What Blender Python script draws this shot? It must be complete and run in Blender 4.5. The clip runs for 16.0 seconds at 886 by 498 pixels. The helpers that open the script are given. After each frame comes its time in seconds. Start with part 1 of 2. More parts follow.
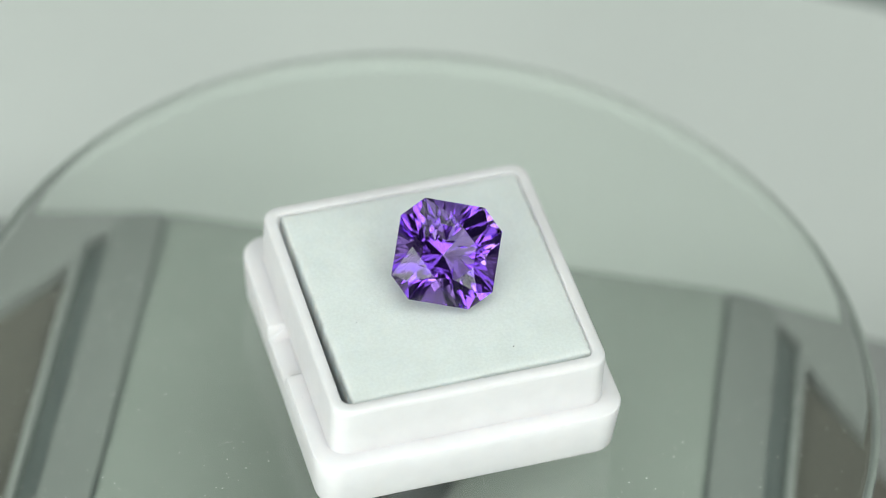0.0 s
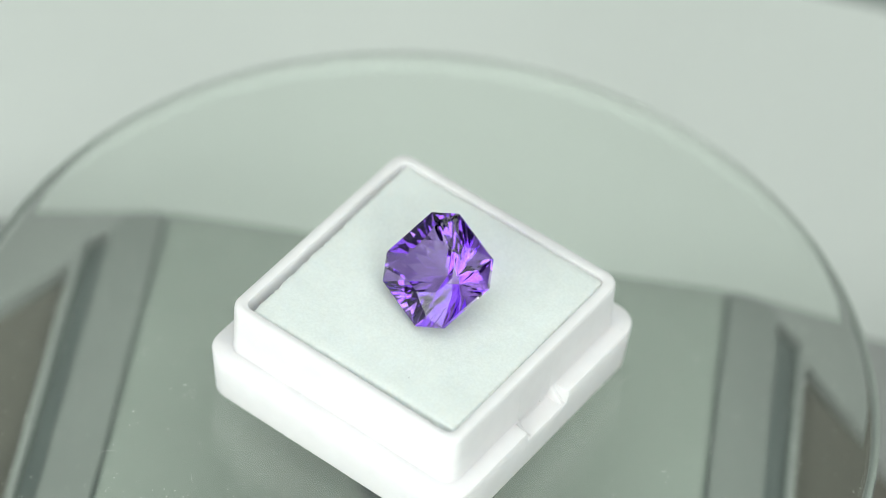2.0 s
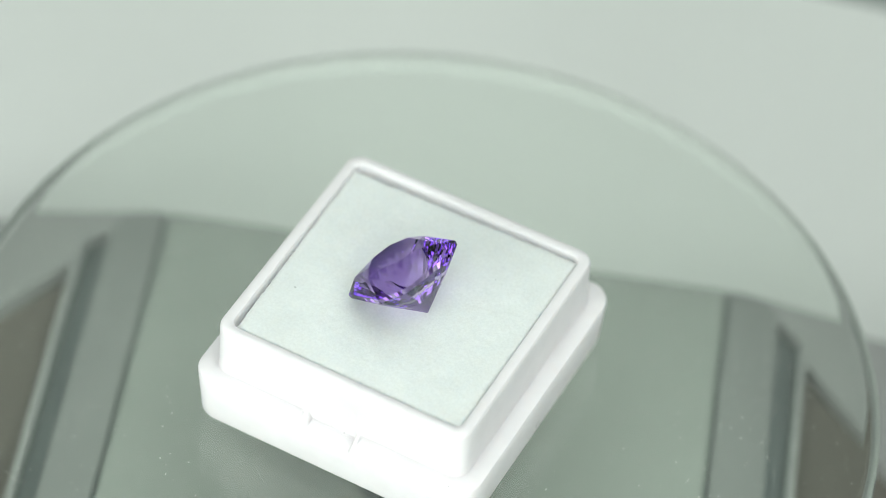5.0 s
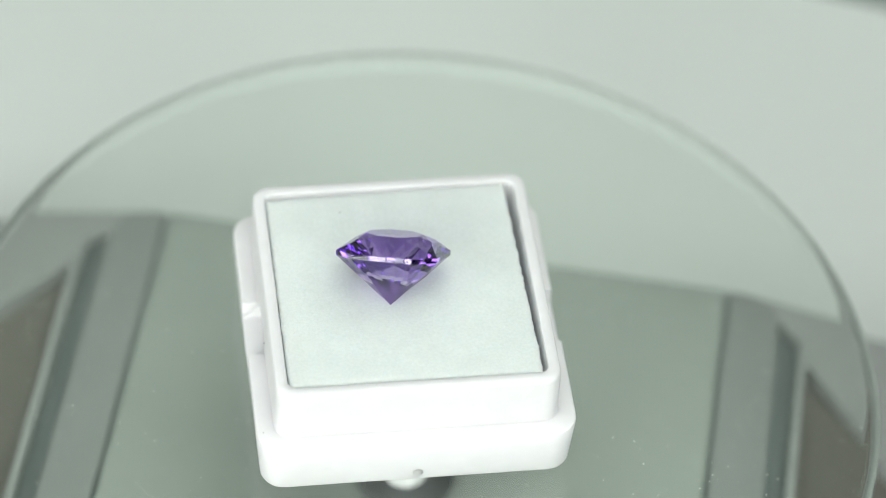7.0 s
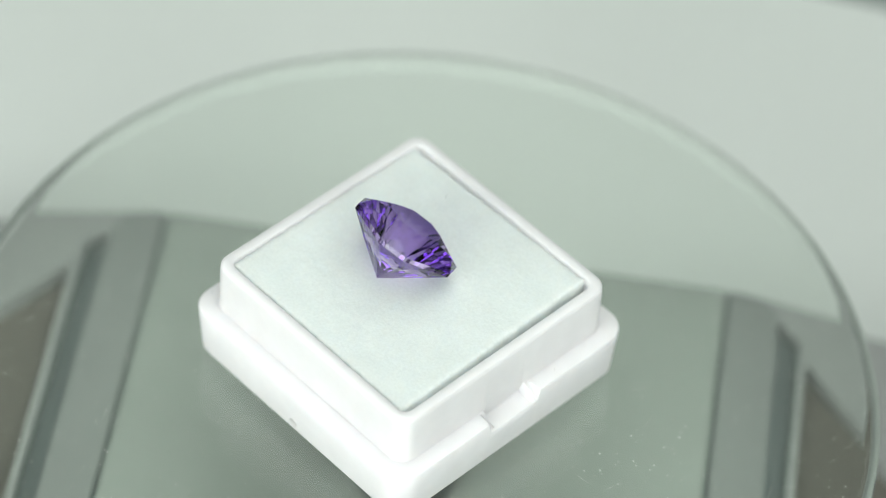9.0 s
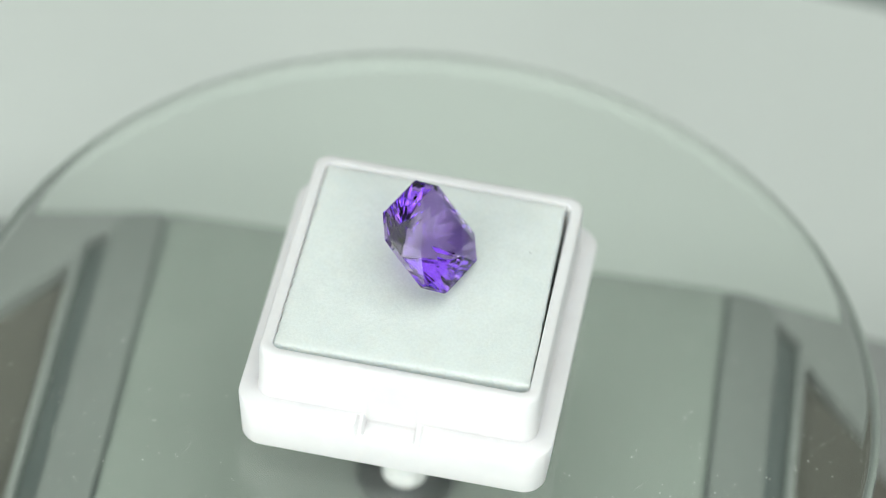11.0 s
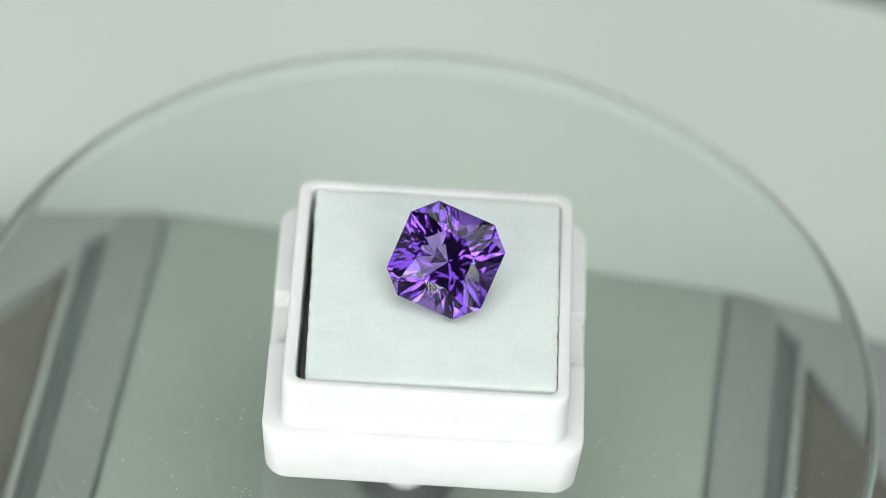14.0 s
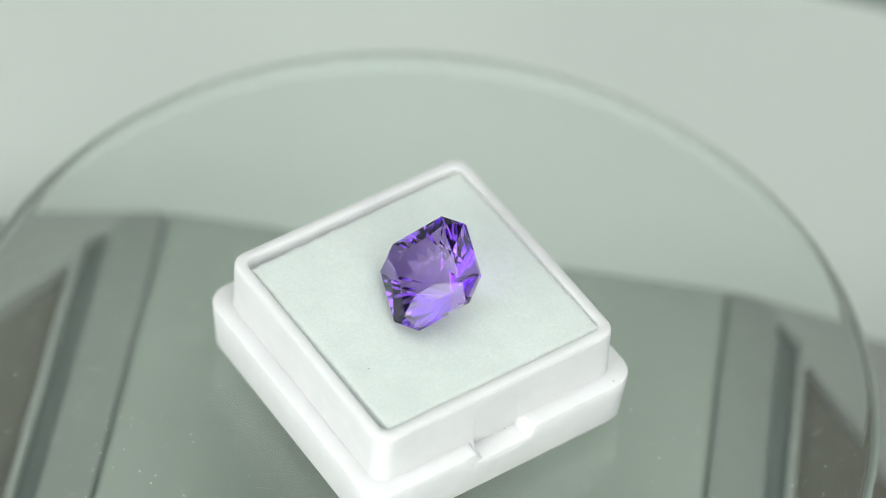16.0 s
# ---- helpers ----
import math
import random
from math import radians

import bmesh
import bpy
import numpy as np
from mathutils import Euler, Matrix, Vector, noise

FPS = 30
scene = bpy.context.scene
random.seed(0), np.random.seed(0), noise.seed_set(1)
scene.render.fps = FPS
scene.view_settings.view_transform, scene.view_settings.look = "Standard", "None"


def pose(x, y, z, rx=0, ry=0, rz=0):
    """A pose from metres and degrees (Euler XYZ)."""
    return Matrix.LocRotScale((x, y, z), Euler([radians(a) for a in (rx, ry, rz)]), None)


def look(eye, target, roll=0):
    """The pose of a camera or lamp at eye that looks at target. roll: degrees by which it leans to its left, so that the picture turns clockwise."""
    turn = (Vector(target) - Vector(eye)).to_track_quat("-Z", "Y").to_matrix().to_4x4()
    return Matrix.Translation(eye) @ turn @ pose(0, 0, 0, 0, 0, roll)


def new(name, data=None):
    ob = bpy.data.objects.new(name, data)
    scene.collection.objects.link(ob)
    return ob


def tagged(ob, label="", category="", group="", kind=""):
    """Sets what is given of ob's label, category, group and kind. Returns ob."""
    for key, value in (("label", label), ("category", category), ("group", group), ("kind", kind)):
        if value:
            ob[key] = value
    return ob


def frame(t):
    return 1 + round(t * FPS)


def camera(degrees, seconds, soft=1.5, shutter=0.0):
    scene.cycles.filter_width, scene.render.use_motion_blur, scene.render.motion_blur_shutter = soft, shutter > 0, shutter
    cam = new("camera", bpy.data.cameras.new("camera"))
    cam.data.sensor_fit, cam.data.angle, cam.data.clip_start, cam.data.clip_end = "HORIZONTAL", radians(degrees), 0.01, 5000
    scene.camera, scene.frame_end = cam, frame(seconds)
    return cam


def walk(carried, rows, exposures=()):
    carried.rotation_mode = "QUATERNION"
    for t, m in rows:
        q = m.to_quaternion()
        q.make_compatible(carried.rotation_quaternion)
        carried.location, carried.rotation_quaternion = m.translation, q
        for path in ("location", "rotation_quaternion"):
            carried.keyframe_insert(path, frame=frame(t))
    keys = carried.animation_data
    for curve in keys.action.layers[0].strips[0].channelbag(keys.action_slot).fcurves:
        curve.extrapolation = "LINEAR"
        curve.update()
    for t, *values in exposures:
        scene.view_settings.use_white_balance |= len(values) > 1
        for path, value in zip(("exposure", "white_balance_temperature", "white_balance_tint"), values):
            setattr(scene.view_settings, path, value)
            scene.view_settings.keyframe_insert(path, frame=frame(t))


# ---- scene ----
MM = 0.001
RATE = -27.071      # degrees a second, clockwise from above
START = 19.498      # the box's turn at the clip's start
DISC_R = 63.0       # radius of the glass plate, mm


def spin(t):
    return START + RATE * t


# ---- camera ----
cam = camera(14.93, 16.0, soft=0.8)
EYE = (0.0, -0.29439, 0.34746)
VIEW = pose(*EYE, 42.247, 0, -0.566) @ pose(0, 0, 0, 0, 0, 4.398)
cam.data.dof.use_dof = True
cam.data.dof.focus_distance = 0.4375
cam.data.dof.aperture_fstop = 9.5
EXPOSURES = [(0.0, -0.13), (0.5, -0.09), (1.0, 0.0), (1.5, 0.02), (2.0, 0.03), (2.5, -0.02), (3.0, -0.05), (3.5, -0.07), (4.0, 0.0), (4.5, 0.02), (6.5, 0.02),
             (9.0, 0.02), (10.5, 0.0), (11.5, -0.02), (12.0, 0.0), (12.5, -0.03), (13.0, -0.11), (13.5, -0.13), (14.0, -0.06), (14.5, 0.0), (15.0, 0.02), (15.5, 0.0), (16.0, -0.07)]
walk(cam, [(0.0, VIEW), (16.0, VIEW)], exposures=EXPOSURES)

# ---- light ----
world = bpy.data.worlds.new("world")
scene.world = world
world.use_nodes = True
world.node_tree.nodes["Background"].inputs[0].default_value = (0.9, 1.0, 0.95, 1)
world.node_tree.nodes["Background"].inputs[1].default_value = 0.0


def area(name, eye, target, sx, sy, watts, colour):
    lamp = bpy.data.lights.new(name, "AREA")
    lamp.shape, lamp.size, lamp.size_y, lamp.energy, lamp.color = "RECTANGLE", sx, sy, watts, colour
    ob = new(name, lamp)
    ob.matrix_world = look(eye, target)
    return ob


area("softbox_front", (-0.414, -0.570, 0.277), (0, 0, 0.02), 0.80, 0.43, 5.4, (0.945, 1.0, 0.965))
area("softbox_side", (0.303, -0.595, 0.360), (0, 0, 0.02), 0.40, 0.40, 2.3, (0.945, 1.0, 0.965))
area("softbox_top", (0.14, -0.02, 0.90), (0, 0, 0), 1.0, 1.0, 6.3, (0.93, 1.0, 0.955))


# ---- materials ----
def material(name, colour, rough=0.5, metal=0.0, grain=0.0, grain_scale=900.0, bump=0.0, bump_scale=2500.0, second=0.0, second_scale=90.0, spec=0.5, coat=0.0):
    """A surface whose colour varies at two scales, with a fine relief."""
    m = bpy.data.materials.new(name)
    m.use_nodes = True
    nt = m.node_tree
    b = nt.nodes["Principled BSDF"]
    b.inputs["Roughness"].default_value, b.inputs["Metallic"].default_value = rough, metal
    b.inputs["Specular IOR Level"].default_value = spec
    b.inputs["Coat Weight"].default_value = coat
    co = nt.nodes.new("ShaderNodeTexCoord")
    last = None
    for amount, scale in ((grain, grain_scale), (second, second_scale)):
        if not amount:
            continue
        n = nt.nodes.new("ShaderNodeTexNoise")
        n.inputs["Scale"].default_value, n.inputs["Detail"].default_value = scale, 4.0
        nt.links.new(co.outputs["Object"], n.inputs["Vector"])
        r = nt.nodes.new("ShaderNodeMapRange")
        r.inputs["From Min"].default_value, r.inputs["From Max"].default_value = 0.3, 0.7
        r.inputs["To Min"].default_value, r.inputs["To Max"].default_value = 1 - amount, 1 + amount * 0.5
        nt.links.new(n.outputs["Fac"], r.inputs["Value"])
        mul = nt.nodes.new("ShaderNodeVectorMath")
        mul.operation = "SCALE"
        if last is None:
            mul.inputs[0].default_value = colour
        else:
            nt.links.new(last, mul.inputs[0])
        nt.links.new(r.outputs["Result"], mul.inputs["Scale"])
        last = mul.outputs[0]
    if last is None:
        b.inputs["Base Color"].default_value = (*colour, 1)
    else:
        nt.links.new(last, b.inputs["Base Color"])
    if bump:
        n = nt.nodes.new("ShaderNodeTexNoise")
        n.inputs["Scale"].default_value, n.inputs["Detail"].default_value = bump_scale, 3.0
        nt.links.new(co.outputs["Object"], n.inputs["Vector"])
        k = nt.nodes.new("ShaderNodeBump")
        k.inputs["Strength"].default_value, k.inputs["Distance"].default_value = bump, 0.0002
        nt.links.new(n.outputs["Fac"], k.inputs["Height"])
        nt.links.new(k.outputs["Normal"], b.inputs["Normal"])
    return m


def glassy(name, colour, ior, rough=0.0):
    m = bpy.data.materials.new(name)
    m.use_nodes = True
    nt = m.node_tree
    nt.nodes.remove(nt.nodes["Principled BSDF"])
    g = nt.nodes.new("ShaderNodeBsdfGlass")
    g.inputs["Color"].default_value, g.inputs["IOR"].default_value, g.inputs["Roughness"].default_value = (*colour, 1), ior, rough
    nt.links.new(g.outputs[0], nt.nodes["Material Output"].inputs[0])
    return m


PLASTIC = material("white_plastic", (0.81, 0.792, 0.806), 0.48, grain=0.03, grain_scale=300, bump=0.05, bump_scale=1500, second=0.02, second_scale=60)
for node in PLASTIC.node_tree.nodes:
    if node.type == "BSDF_PRINCIPLED":      # light spreads a few millimetres into the thin moulded wall
        node.inputs["Subsurface Weight"].default_value = 0.85
        node.inputs["Subsurface Radius"].default_value = (0.92, 0.96, 1.0)
        node.inputs["Subsurface Scale"].default_value = 0.0028
FOAM = material("felted_foam", (0.745, 0.79, 0.772), 0.95, grain=0.05, grain_scale=2600, bump=0.16, bump_scale=4200, second=0.035, second_scale=240, spec=0.15)
for node in FOAM.node_tree.nodes:
    if node.type == "BSDF_PRINCIPLED":      # loose fibres let light spread a little
        node.inputs["Subsurface Weight"].default_value = 0.6
        node.inputs["Subsurface Radius"].default_value = (0.85, 0.95, 1.05)
        node.inputs["Subsurface Scale"].default_value = 0.003
# near-black that paints the shade deep in the gap
GAP_SHADE = material("gap_shade", (0.012, 0.012, 0.014), 0.95, grain=0.2, grain_scale=2000, bump=0.3, bump_scale=3000, second=0.1, spec=0.1)
SPECK = material("dark_fleck", (0.04, 0.04, 0.045), 0.8)


def amethyst(name, body):
    """Violet crystal: white gloss on the outside, colour that deepens with every pass and inner bounce."""
    m = bpy.data.materials.new(name)
    m.use_nodes = True
    nt = m.node_tree
    nt.nodes.remove(nt.nodes["Principled BSDF"])
    fre = nt.nodes.new("ShaderNodeFresnel")
    fre.inputs["IOR"].default_value = 1.55
    ramp = nt.nodes.new("ShaderNodeValToRGB")
    ramp.color_ramp.elements[0].position, ramp.color_ramp.elements[0].color = 0.70, (1, 1, 1, 1)
    ramp.color_ramp.elements[1].position, ramp.color_ramp.elements[1].color = 0.95, (0.57, 0.40, 0.81, 1)
    gloss = nt.nodes.new("ShaderNodeBsdfAnisotropic")
    gloss.inputs["Roughness"].default_value = 0.0
    bend = nt.nodes.new("ShaderNodeBsdfRefraction")
    bend.inputs["Color"].default_value, bend.inputs["IOR"].default_value, bend.inputs["Roughness"].default_value = (*body, 1), 1.55, 0.0
    mix = nt.nodes.new("ShaderNodeMixShader")
    nt.links.new(fre.outputs[0], ramp.inputs[0])
    nt.links.new(ramp.outputs[0], gloss.inputs["Color"])
    nt.links.new(fre.outputs[0], mix.inputs[0])
    nt.links.new(bend.outputs[0], mix.inputs[1])
    nt.links.new(gloss.outputs[0], mix.inputs[2])
    nt.links.new(mix.outputs[0], nt.nodes["Material Output"].inputs[0])
    return m


# tint stands in for absorbed light: deepest round the girdle, palest towards the tip
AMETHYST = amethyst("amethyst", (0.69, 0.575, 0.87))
SHORT_PATH_AMETHYST = amethyst("short_path_amethyst", (0.86, 0.81, 0.92))
LONG_PATH_AMETHYST = amethyst("long_path_amethyst", (0.70, 0.60, 0.84))
GLASS = glassy("float_glass", (0.965, 0.985, 0.965), 1.52)
EDGE_GLASS = glassy("polished_glass_edge", (0.985, 1.0, 0.985), 1.52, 0.2)
DUST = material("pale_dust", (0.52, 0.54, 0.50), 0.9)
SHEET = material("white_sheet", (0.64, 0.67, 0.64), 0.75, grain=0.02, grain_scale=400, bump=0.08, bump_scale=800, second=0.03, second_scale=14)
SILVER = material("silver_grey_plastic", (0.215, 0.235, 0.215), 0.42, grain=0.05, grain_scale=700, bump=0.1, bump_scale=1800, second=0.05, second_scale=50)
STRIP = material("mid_grey_plastic", (0.18, 0.19, 0.182), 0.45, grain=0.05, grain_scale=600, second=0.05, second_scale=60)
DARK = material("dark_grey_plastic", (0.105, 0.122, 0.117), 0.5, grain=0.06, grain_scale=600, second=0.06, second_scale=60)
BROWN = material("dark_brown_inset", (0.108, 0.102, 0.085), 0.6, grain=0.08, grain_scale=500, second=0.1, second_scale=70)
# for the lip, and for corner panels with brighter light put into the colour
PALE = material("pale_and_lit_grey_plastic", (0.24, 0.25, 0.24), 0.4, grain=0.04, grain_scale=500, second=0.04, second_scale=60)
STEEL = material("dark_metal", (0.10, 0.11, 0.11), 0.35, metal=0.6, grain=0.1, grain_scale=900, second=0.05, second_scale=100)
TABLE = material("grey_tabletop", (0.16, 0.19, 0.18), 0.55, grain=0.06, grain_scale=300, second=0.08, second_scale=12)
WALL = material("wall_paint", (0.44, 0.455, 0.45), 0.85, grain=0.02, grain_scale=200, second=0.04, second_scale=4)


# ---- mesh helpers ----
def part(name, bm, mat, parent=None, label="", smooth=False):
    me = bpy.data.meshes.new(name)
    bmesh.ops.recalc_face_normals(bm, faces=bm.faces[:])
    for f in bm.faces:
        f.smooth = smooth
    bm.to_mesh(me)
    bm.free()
    me.materials.append(mat)
    ob = new(name, me)
    if parent is not None:
        ob.parent = parent
    if label:
        tagged(ob, label)
    return ob


def rounded_ring(size_x, size_y, r, z, stops, n=7):
    """Corner points of a rounded rectangle in mm, with fixed stops along every side."""
    out = []
    for k in range(4):
        a = math.pi / 2 * k
        w, h = (size_x / 2, size_y / 2) if k % 2 == 0 else (size_y / 2, size_x / 2)
        row = [(s, -h) for s in stops]
        for i in range(n + 1):
            b = -math.pi / 2 + math.pi / 2 * i / n
            row.append((w - r + r * math.cos(b), -h + r + r * math.sin(b)))
        for x, y in row:
            out.append((x * math.cos(a) - y * math.sin(a), x * math.sin(a) + y * math.cos(a), z))
    return out


def skin(bm, rings, cap_first=True, cap_last=True):
    """Faces between rings of equal count (mm)."""
    vs = [[bm.verts.new(Vector(p) * MM) for p in ring] for ring in rings]
    for a, b in zip(vs, vs[1:]):
        for i in range(len(a)):
            j = (i + 1) % len(a)
            bm.faces.new((a[i], a[j], b[j], b[i]))
    if cap_first:
        bm.faces.new(vs[0][::-1])
    if cap_last:
        bm.faces.new(vs[-1])
    return vs


def lathe(bm, profile, n=96, closed=False):
    rings = [[(r * math.cos(2 * math.pi * i / n), r * math.sin(2 * math.pi * i / n), z) for i in range(n)] for r, z in profile]
    if closed:
        rings.append(rings[0])
    return skin(bm, rings)


def prism(bm, outline, z0, z1):
    """An upright block over an outline (mm); z0, z1 are numbers or functions of the point."""
    f0 = z0 if callable(z0) else (lambda x, y: z0)
    f1 = z1 if callable(z1) else (lambda x, y: z1)
    return skin(bm, [[(x, y, f0(x, y)) for x, y in outline], [(x, y, f1(x, y)) for x, y in outline]])


def bevelled(bm, width, segments=2):
    bmesh.ops.bevel(bm, geom=bm.edges[:], offset=width * MM, segments=segments, affect="EDGES", profile=0.5)


# ---- table, sheet and room ----
GROUND = -45.0


def block(name, x0, x1, y0, y1, z0, z1, mat, label, category):
    bm = bmesh.new()
    prism(bm, [(x0, y0), (x1, y0), (x1, y1), (x0, y1)], z0, z1)
    return tagged(part(name, bm, mat), label, category, kind="structure")


block("ground", -1500, 1500, -1500, 1500, GROUND - 40, GROUND - 0.6, TABLE, "dark grey tabletop under the white sheet", "tabletop")
block("wall_north", -1500, 1500, 700, 760, GROUND - 0.6, 1500, WALL, "plain grey painted wall", "wall")
block("wall_south", -1500, 1500, -1560, -1500, GROUND - 0.6, 1500, WALL, "plain grey painted wall", "wall")
block("wall_east", 1500, 1560, -1500, 1500, GROUND - 0.6, 1500, WALL, "plain grey painted wall", "wall")
block("wall_west", -1560, -1500, -1500, 1500, GROUND - 0.6, 1500, WALL, "plain grey painted wall", "wall")
block("ceiling", -1560, 1560, -1560, 1560, 1500, 1560, WALL, "plain grey painted ceiling", "ceiling")

bm = bmesh.new()
prism(bm, [(-330, -300), (330, -300), (330, 68.5), (-330, 213.0)], GROUND - 0.6, GROUND)
tagged(part("backdrop", bm, SHEET), "matt white paper sheet lying on the table", "paper sheet", kind="structure")


# ---- turntable base ----
def turntable_base():
    top = -26.0
    half = 41.7
    base = new("turntable_base")
    base.matrix_world = pose(0, 0, GROUND * MM, 0, 0, -5.3)
    up = -GROUND

    def z_wing(x, y):
        return top + up - 0.20 * (abs(x) - half)

    bm = bmesh.new()
    prism(bm, [(-half, -44), (half, -44), (half, 43), (-half, 43)], 0, top + up)
    bevelled(bm, 0.4)
    part("top_plate", bm, SILVER, base, "satin silver-grey plastic plate")
    for side in (-1, 1):
        def outline(pts):
            return [(side * x, y) for x, y in pts]
        bm = bmesh.new()
        prism(bm, outline([(half + 0.7, -44), (50.0, -44), (50.0, 39.5), (48.0, 43), (half + 0.7, 43)]), 0, z_wing)
        part("wing", bm, STRIP, base, "sloping mid-grey side strip")
        # outer part of the wing; its brighter light is put into the colour
        bm = bmesh.new()
        prism(bm, outline([(48.0, 43), (50.0, 39.5), (53.4, 36.8), (54.5, 33.0), (68.0, 19.0), (86, 4.0), (86, 43)]), 0, z_wing)
        part("corner_panel", bm, PALE, base, "sloping grey corner panel, painted lighter for the light on it")
        bm = bmesh.new()
        prism(bm, outline([(half - 0.5, -44), (half + 1.6, -44), (half + 1.6, 43), (half - 0.5, 43)]), 0, top + up - 1.2)
        part("seam", bm, DARK, base, "dark gap beside the plate")
        bm = bmesh.new()
        prism(bm, outline([(49.6, -44), (53.6, -44), (53.6, 36.8), (49.6, 39.6)]), 0, lambda x, y: z_wing(x, y) - 2.2)
        part("groove", bm, DARK, base, "dark groove")
        bm = bmesh.new()
        prism(bm, outline([(53.4, -44), (54.5, -44), (54.5, 33.0), (53.4, 36.8)]), 0, lambda x, y: z_wing(x, y) + 0.2)
        part("lip", bm, PALE, base, "pale raised lip")
        bm = bmesh.new()
        prism(bm, outline([(54.4, -44), (86, -44), (86, 4.5), (68.0, 19.2), (54.4, 32.8)]), 0, lambda x, y: z_wing(x, y) - 3.0)
        part("inset", bm, BROWN, base, "dark brown sunken panel")
    bm = bmesh.new()
    lathe(bm, [(6.9, top + up), (6.9, top + up + 1.0), (6.5, top + up + 1.4), (4.4, top + up + 1.4), (4.2, top + up + 1.0)], 64)
    part("hub_flange", bm, STEEL, base, "dark metal hub ring")
    bm = bmesh.new()
    lathe(bm, [(3.2, top + up), (3.2, top + up + 2.2), (2.7, top + up + 2.6), (2.7, up - 5.4), (3.4, up - 5.1), (3.4, up - 4.22)], 48)
    part("spindle", bm, PLASTIC, base, "white plastic spindle")
    return tagged(base, "grey turntable housing with sloping sides and dark grooves", "turntable")


base = turntable_base()


# ---- glass plate ----
def glass_plate():
    plate = new("glass_plate")
    bm = bmesh.new()
    t, r = 4.2, DISC_R
    c = 1.95    # a round pencil edge
    prof = [(0.01, -t), (r - c - 0.2, -t)]
    for i in range(1, 9):
        a = math.pi / 2 * i / 8
        prof.append((r - c + c * math.sin(a), -t + c - c * math.cos(a)))
    for i in range(0, 9):
        a = math.pi / 2 * i / 8
        prof.append((r - c + c * math.cos(a), -c + c * math.sin(a)))
    prof.append((0.01, 0.0))
    lathe(bm, prof, 256)
    pane = part("pane", bm, GLASS, plate, smooth=False)
    for f in pane.data.polygons:
        f.use_smooth = abs(f.normal.z) < 0.999
    pane.data.materials.append(EDGE_GLASS)
    for f in pane.data.polygons:
        if math.hypot(f.center.x, f.center.y) > (DISC_R - 1.85) * MM:
            f.material_index = 1
    pane.visible_shadow = False
    rng = random.Random(5)
    bm = bmesh.new()
    for _ in range(18000):
        r, a = DISC_R * 0.985 * math.sqrt(rng.random()), rng.uniform(0, 2 * math.pi)
        s = 0.022 + 0.13 * rng.random() ** 8
        x, y = r * math.cos(a), r * math.sin(a)
        pts = [(x + s * rng.uniform(0.5, 1.2) * math.cos(b), y + s * rng.uniform(0.5, 1.2) * math.sin(b)) for b in (0.2, 1.4, 2.6, 3.9, 5.2)]
        low = [bm.verts.new(Vector((px, py, 0.004)) * MM) for px, py in pts]
        tip = bm.verts.new(Vector((x, y, 0.004 + s * 0.7)) * MM)
        for i in range(5):
            bm.faces.new((low[i], low[(i + 1) % 5], tip))
    for _ in range(44):
        r, a, b = DISC_R * 0.95 * math.sqrt(rng.random()), rng.uniform(0, 6.28), rng.uniform(0, 6.28)
        x, y, n = r * math.cos(a), r * math.sin(a), rng.uniform(0.8, 3.2)
        if math.hypot(x, y) + n > DISC_R:
            continue
        w, bend = 0.016, rng.uniform(-1.6, 1.6)
        row = []
        for i in range(7):
            q = b + bend * (i / 6 - 0.5)
            row.append([bm.verts.new(Vector((x - k * w * math.sin(q), y + k * w * math.cos(q), z)) * MM) for k, z in ((-1, 0.004), (0, 0.03), (1, 0.004))])
            x, y = x + n / 6 * math.cos(q), y + n / 6 * math.sin(q)
        for p, q in zip(row, row[1:]):
            bm.faces.new((p[0], p[1], q[1], q[0]))
            bm.faces.new((p[1], p[2], q[2], q[1]))
    dust = part("dust", bm, DUST, plate, "fine pale dust and lint")
    tagged(dust, kind="stuff")
    bm = bmesh.new()
    bmesh.ops.create_icosphere(bm, subdivisions=2, radius=0.42 * MM)
    bmesh.ops.scale(bm, vec=(1.2, 0.8, 0.6), verts=bm.verts[:])
    bmesh.ops.translate(bm, vec=Vector((-5.55, 61.2, -0.1)) * MM, verts=bm.verts[:])
    part("nick", bm, DUST, plate, "tiny pale nick on the rim")
    return tagged(plate, "round clear glass turntable plate with dusty surface", "glass plate")


plate = glass_plate()

# ---- gem box ----
BOX_AT = (1.80, -0.551)
LEDGE, RIM = 8.2, 16.28


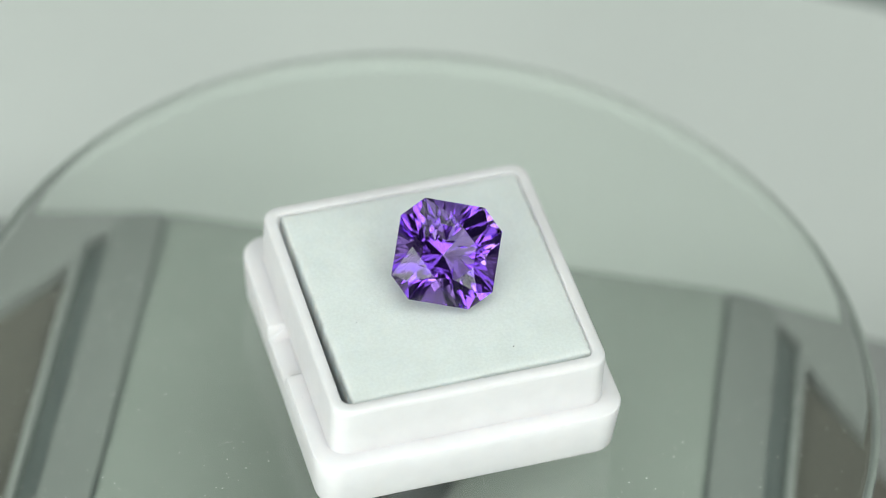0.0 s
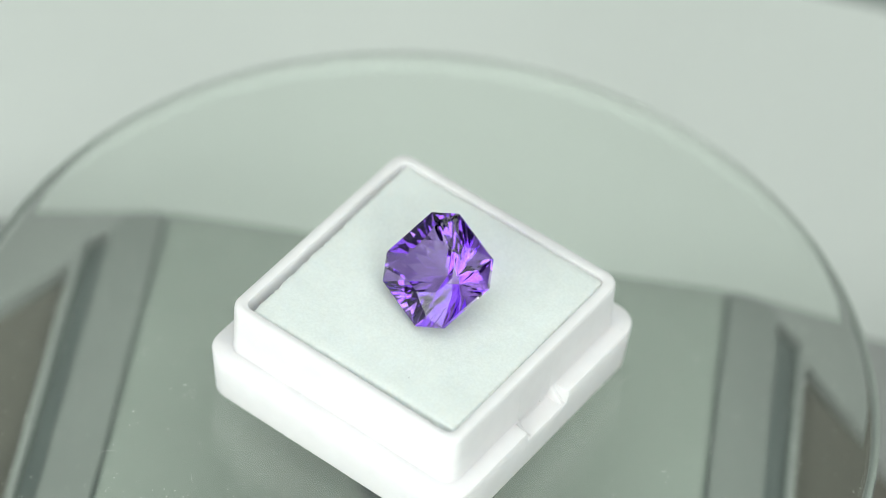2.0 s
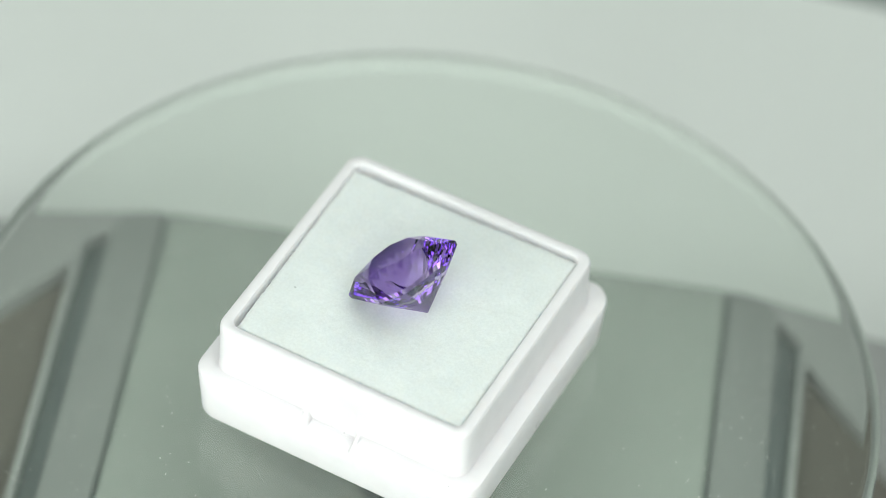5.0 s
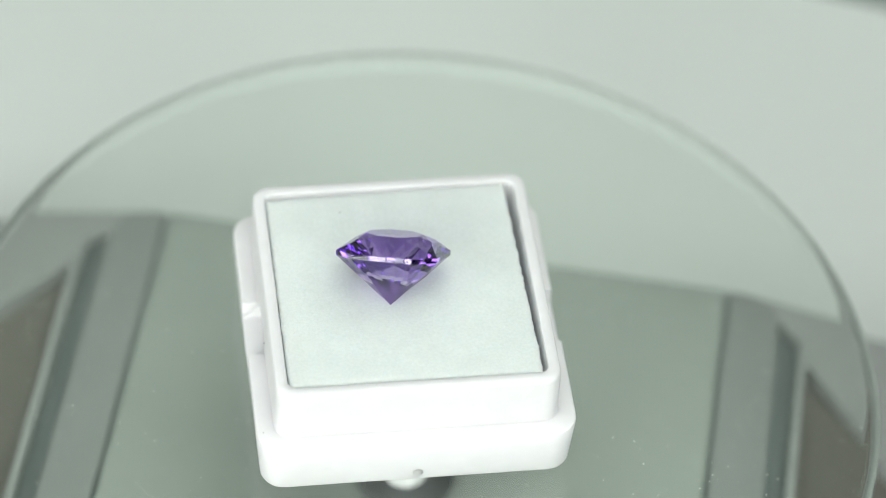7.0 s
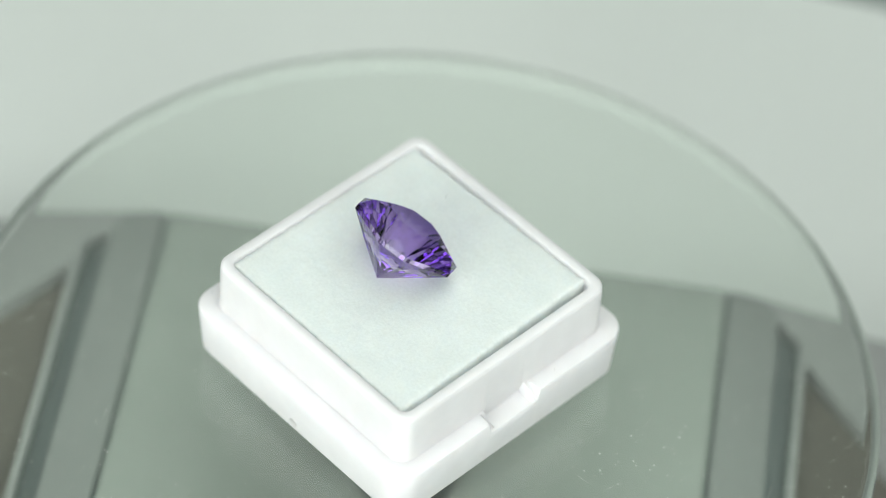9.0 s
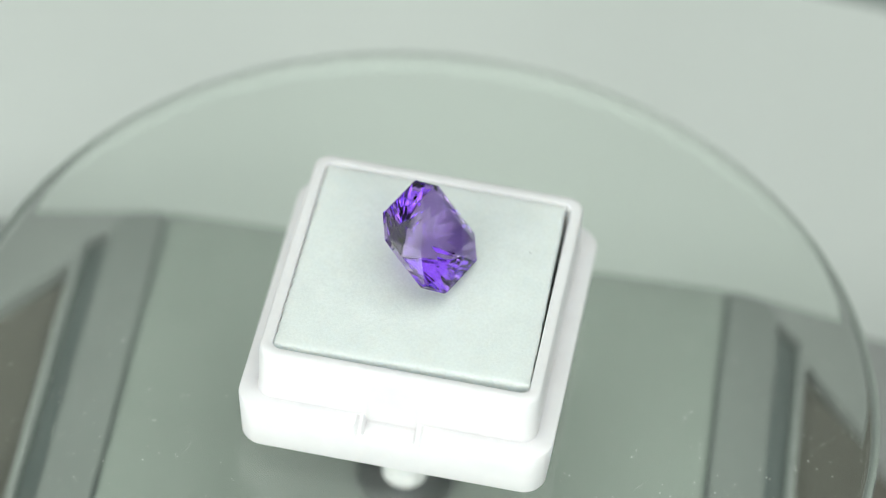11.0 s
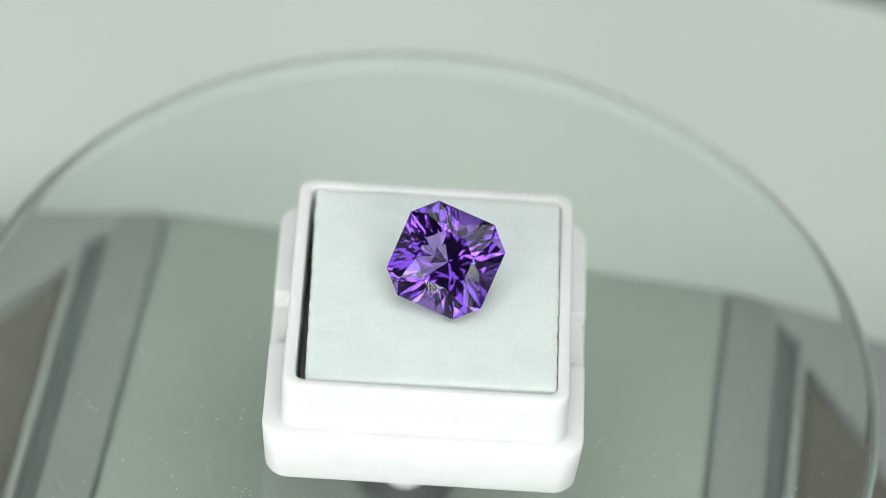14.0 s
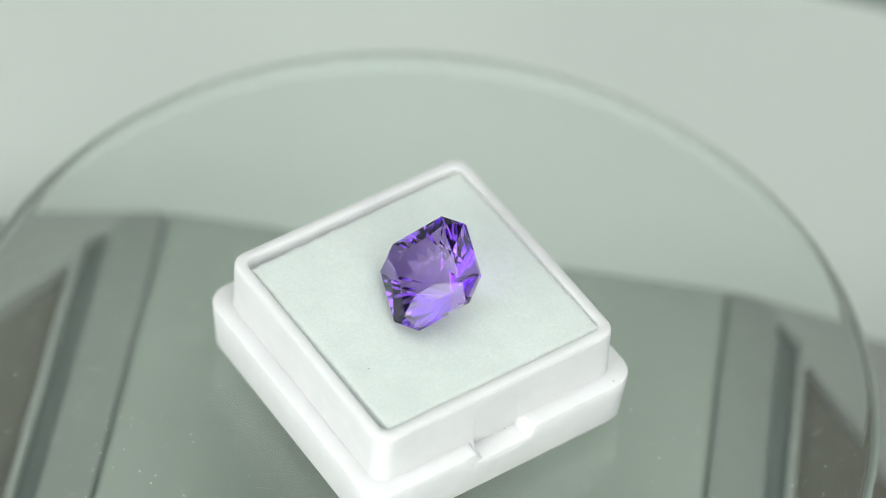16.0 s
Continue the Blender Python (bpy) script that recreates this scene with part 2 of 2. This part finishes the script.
def gem_box():
    box = new("gem_box")
    stops = [-13.0, -9.0, -5.2] + [-5.0 + 0.14 * i for i in range(14)] + [-2.0, 1.0] + [2.4 + 0.14 * i for i in range(14)] + [4.5, 9.0, 13.0]

    def dip(points, depth):
        """The finger notches in the ledge of two opposite sides: steep flared ends, a floor that also bites into the wall behind."""
        out = []
        for x, y, z in points:
            if abs(x) > 18.0 and abs(y) < 6:
                v = (y if x > 0 else -y) + 0.4
                half = 3.3 + 1.1 * min(max((abs(x) - 18.5) / 2.2, 0), 1)
                k = min(max((half - abs(v)) / 0.45 + 0.5, 0), 1)
                k = k * k * (3 - 2 * k)
                z -= depth * k
                if abs(x) < 18.9:
                    x -= math.copysign(0.4 * k, x)
            out.append((x, y, z))
        return out

    rings = []
    for s, r, z, d in ((39.6, 2.6, 0.0, 0), (40.3, 2.8, 0.12, 0), (40.7, 3.0, 0.5, 0), (41.3, 3.3, LEDGE - 3.6, 0), (41.7, 3.4, LEDGE - 0.35, 1.9), (41.5, 3.3, LEDGE - 0.1, 1.9),
                       (41.0, 3.1, LEDGE, 1.85), (37.6, 2.4, LEDGE, 1.6), (37.2, 2.3, LEDGE + 0.1, 1.5), (37.0, 2.25, LEDGE + 0.5, 0), (36.9, 2.2, RIM - 0.8, 0), (36.8, 2.15, RIM - 0.35, 0), (36.5, 2.05, RIM - 0.1, 0),
                       (36.1, 1.9, RIM, 0), (34.2, 1.45, RIM, 0), (33.85, 1.3, RIM - 0.08, 0), (33.7, 1.25, RIM - 0.3, 0), (33.5, 1.2, 2.0, 0)):
        ring = rounded_ring(s, s, r, z, stops)
        rings.append(dip(ring, d) if d else ring)
    bm = bmesh.new()
    skin(bm, rings)
    body = part("body", bm, PLASTIC, box, "stepped white plastic body", smooth=True)
    for f in body.data.polygons:
        if len(f.vertices) > 4:
            f.use_smooth = False
    mod = body.modifiers.new("edges", "EDGE_SPLIT")
    mod.split_angle = radians(32)
    # a moulding nub on one side without notch
    bm = bmesh.new()
    bmesh.ops.create_uvsphere(bm, u_segments=14, v_segments=8, radius=0.7 * MM)
    bmesh.ops.scale(bm, vec=(1, 0.16, 1), verts=bm.verts[:])
    bmesh.ops.translate(bm, vec=Vector((0.0, 20.45, 1.7)) * MM, verts=bm.verts[:])
    part("nub", bm, PLASTIC, box, "small moulding mark", smooth=True)
    bm = bmesh.new()
    for x, y, z, r in ((20.0, 17.4, LEDGE + 0.02, 0.07), (18.4, 1.2, LEDGE - 1.2, 0.07), (-19.6, -8.0, LEDGE + 0.02, 0.05)):
        bmesh.ops.create_icosphere(bm, subdivisions=1, radius=r * MM, matrix=Matrix.Translation(Vector((x, y, z)) * MM))
    tagged(part("grit", bm, SPECK, box, "tiny dark specks on the ledge"), kind="stuff")
    return tagged(box, "open white plastic gem display box, square and stepped", "gem box")


def foam_pad():
    """A cut square of foam, a little askew and domed, with ragged edges."""
    bm = bmesh.new()
    n = 110
    rng = random.Random(11)
    sides = [[0.09 * noise.noise((i * 0.19, k * 9.1, 0.5)) + rng.uniform(-0.09, 0.09) for i in range(n + 1)] for k in range(4)]

    def spot(i, j):
        u, v = i / n, j / n
        left = -15.45 - 0.65 * v + sides[0][j]
        right = 16.68 + sides[1][j]
        low = -16.70 + 0.65 * u + sides[2][i]
        high = 16.68 + sides[3][i]
        x, y = left + (right - left) * u, low + (high - low) * v
        e = min(min(u, 1 - u), min(v, 1 - v)) * 33
        z = 16.10 + 0.44 * (1 - (2 * u - 1) ** 2) * (1 - (2 * v - 1) ** 2) ** 0.8 - 0.22 * math.exp(-e / 0.30)
        z += 0.06 * noise.noise((x * 0.35, y * 0.35, 2.0)) + 0.025 * noise.noise((x * 1.6, y * 1.6, 7.0))
        return (x, y, z)

    g = [[bm.verts.new(Vector(spot(i, j)) * MM) for j in range(n + 1)] for i in range(n + 1)]
    for i in range(n):
        for j in range(n):
            bm.faces.new((g[i][j], g[i + 1][j], g[i + 1][j + 1], g[i][j + 1]))
    rim = [g[i][0] for i in range(n)] + [g[n][j] for j in range(n)] + [g[i][n] for i in range(n, 0, -1)] + [g[0][j] for j in range(n, 0, -1)]
    def skirt(bm, upper, z):
        lower = [bm.verts.new((p.co.x, p.co.y, z * MM)) for p in upper]
        for i in range(len(upper)):
            k = (i + 1) % len(upper)
            bm.faces.new((upper[i], upper[k], lower[k], lower[i]))
        bm.faces.new(lower)
        return lower

    outline = [(p.co.x, p.co.y) for p in rim]
    skirt(bm, rim, 10.5)
    pad = new("foam_pad")
    part("white_face", bm, FOAM, pad, "pale felted face", smooth=True)
    # black block added for the deep shade in the gap round the pad
    bm = bmesh.new()
    skirt(bm, [bm.verts.new((x * 0.998, y * 0.998, 10.48 * MM)) for x, y in outline], 2.0)
    part("shade_block", bm, GAP_SHADE, pad, "black block under the pad, added for shade in the gap", smooth=False)
    bm = bmesh.new()
    for x, y, s in ((7.1, -12.9, 0.08), (-7.5, 9.0, 0.025), (-11.5, -4.0, 0.03)):
        bmesh.ops.create_icosphere(bm, subdivisions=1, radius=s * MM, matrix=Matrix.Translation(Vector((x, y, 16.12 + 0.44 * (1 - (x / 16.5) ** 2) * (1 - (y / 16.7) ** 2) ** 0.8)) * MM))
    tagged(part("lint", bm, SPECK, pad, "tiny dark flecks"), kind="stuff")
    return tagged(pad, "pale grey-blue foam pad fitted in the gem box", "foam pad")


box = gem_box()
pad = foam_pad()


# ---- gemstone ----
def gemstone():
    """A square cushion cut with clipped corners: table, stars, mains and girdle facets above, a pointed pavilion below."""
    w, k, depth, crown, girdle = 6.70, 2.745, 6.92, 2.50, 0.31
    a = w - k
    girdle_pts = [(-a, w), (a, w), (w, a), (w, -a), (a, -w), (-a, -w), (-w, -a), (-w, a)]
    bm = bmesh.new()

    def v(x, y, z):
        return bm.verts.new(Vector((x, y, z)) * MM)

    up = [v(x, y, girdle) for x, y in girdle_pts]
    lo = [v(x, y, -girdle) for x, y in girdle_pts]
    tr = 3.7
    table = []
    for i in range(8):
        ang = math.pi / 2 + math.pi / 8 - math.pi / 4 * i
        table.append((tr * math.cos(ang), tr * math.sin(ang)))
    tv = [v(x, y, crown) for x, y in table]
    mid = [None] * 8

    def between(i, f):
        j = (i + 1) % 8
        gx, gy = (girdle_pts[i][0] + girdle_pts[j][0]) / 2, (girdle_pts[i][1] + girdle_pts[j][1]) / 2
        tx, ty = (table[i][0] + table[j][0]) / 2, (table[i][1] + table[j][1]) / 2
        return tx + (gx - tx) * f, ty + (gy - ty) * f, crown + (girdle - crown) * f

    for i in range(0, 8, 2):
        x, y, z = between(i, 0.42)
        mid[i] = v(x, y, z + 0.30)
    for i in range(1, 8, 2):
        # each kite is one flat facet, so its fourth corner lies in the plane of the other three
        flat = (up[i].co - tv[i].co).cross(mid[i - 1].co - tv[i].co)
        x, y, z = between(i, 0.73)
        off = Vector((x, y, 0)) * MM - tv[i].co
        mid[i] = v(x, y, (tv[i].co.z - (flat.x * off.x + flat.y * off.y) / flat.z) / MM)
    bm.faces.new(tv)
    for i in range(8):
        j, h = (i + 1) % 8, (i - 1) % 8
        bm.faces.new((tv[i], tv[j], mid[i]))
        bm.faces.new((up[i], mid[i], up[j]))
        bm.faces.new((up[i], mid[h], tv[i], mid[i]))
    # pavilion: two rows of narrow facets round eight long ones
    ring = []
    for i in range(8):
        j = (i + 1) % 8
        n = 6 if i % 2 == 0 else 2
        pts = [lo[i]]
        for m in range(1, n):
            c = lo[i].co.lerp(lo[j].co, m / n)
            pts.append(bm.verts.new(c))
        bm.faces.new((up[i], up[j], lo[j], *pts[:0:-1], lo[i]))
        ring += pts
    total = len(ring)
    tip = v(0, 0, -depth)
    foot = Vector((0, 0, -depth * MM))

    def toward(c, f, swell):
        p = c.lerp(foot, f)
        return Vector((p.x * swell, p.y * swell, p.z))

    second = []
    for i in range(total):
        c = (ring[i].co + ring[(i + 1) % total].co) / 2
        second.append(bm.verts.new(toward(c, 0.40 if i % 2 else 0.56, 1.05 if i % 2 else 1.035)))
    third = []
    for i in range(8):
        third.append(bm.verts.new(toward(lo[i].co, 0.70, 1.02)))
        third.append(bm.verts.new(toward((lo[i].co + lo[(i + 1) % 8].co) / 2, 0.74, 1.035)))
    goes = []
    for i in range(8):
        k = 2 * i
        goes += [k, k + 1, k + 1, k + 1, k + 1, (k + 2) % 16] if i % 2 == 0 else [k + 1, k + 1]
    for i in range(total):
        j = (i + 1) % total
        bm.faces.new((ring[i], ring[j], second[i]))
        bm.faces.new((second[i], ring[j], second[j]))
        bm.faces.new((second[i], second[j], third[goes[i]]))
        if goes[i] != goes[j]:
            bm.faces.new((third[goes[i]], second[j], third[goes[j]]))
    for i in range(16):
        bm.faces.new((third[i], third[(i + 1) % 16], tip))
    bmesh.ops.recalc_face_normals(bm, faces=bm.faces[:])
    stone = new("gemstone")
    sets = {"table_facet": [], "crown": [], "girdle": [], "upper_pavilion": [], "lower_pavilion": []}
    for f in bm.faces:
        zs = [p.co.z / MM for p in f.verts]
        key = "table_facet" if min(zs) > crown - 0.01 else "crown" if min(zs) > girdle - 0.01 else "girdle" if min(zs) > -girdle - 0.01 else "upper_pavilion" if max(zs) > -girdle - 0.01 else "lower_pavilion"
        sets[key].append(f)
    for key, faces in sets.items():
        pts = list({p for f in faces for p in f.verts})
        index = {p: n for n, p in enumerate(pts)}
        me = bpy.data.meshes.new(key)
        me.from_pydata([p.co for p in pts], [], [[index[p] for p in f.verts] for f in faces])
        # tints per facet set replace absorption along the light's path
        me.materials.append({"table_facet": AMETHYST, "crown": AMETHYST, "upper_pavilion": LONG_PATH_AMETHYST}.get(key, SHORT_PATH_AMETHYST))
        new(key, me).parent = stone
    bm.free()
    return tagged(stone, "faceted violet amethyst with clipped corners, tilted on the pad", "gemstone")


gem = gemstone()
GEM_IN_BOX = pose(3.403 * MM, -0.664 * MM, 21.91 * MM) @ pose(0, 0, 0, 0, 0, 333.97) @ pose(0, 0, 0, 37.99, 0, 0) @ pose(0, 0, 0, 0, 10.91, 0)


def motions():
    """The plate turns evenly and carries box, pad and stone."""
    times = [i * 0.25 for i in range(65)]
    turn = [(t, pose(0, 0, 0, 0, 0, spin(t))) for t in times]
    on_plate = pose(BOX_AT[0] * MM, BOX_AT[1] * MM, 0)
    walk(plate, [(t, pose(0.35 * MM, -2.2 * MM, 0, 0, 0, spin(t))) for t in times])
    walk(box, [(t, m @ on_plate) for t, m in turn])
    walk(pad, [(t, m @ on_plate) for t, m in turn])
    walk(gem, [(t, m @ GEM_IN_BOX) for t, m in turn])


motions()
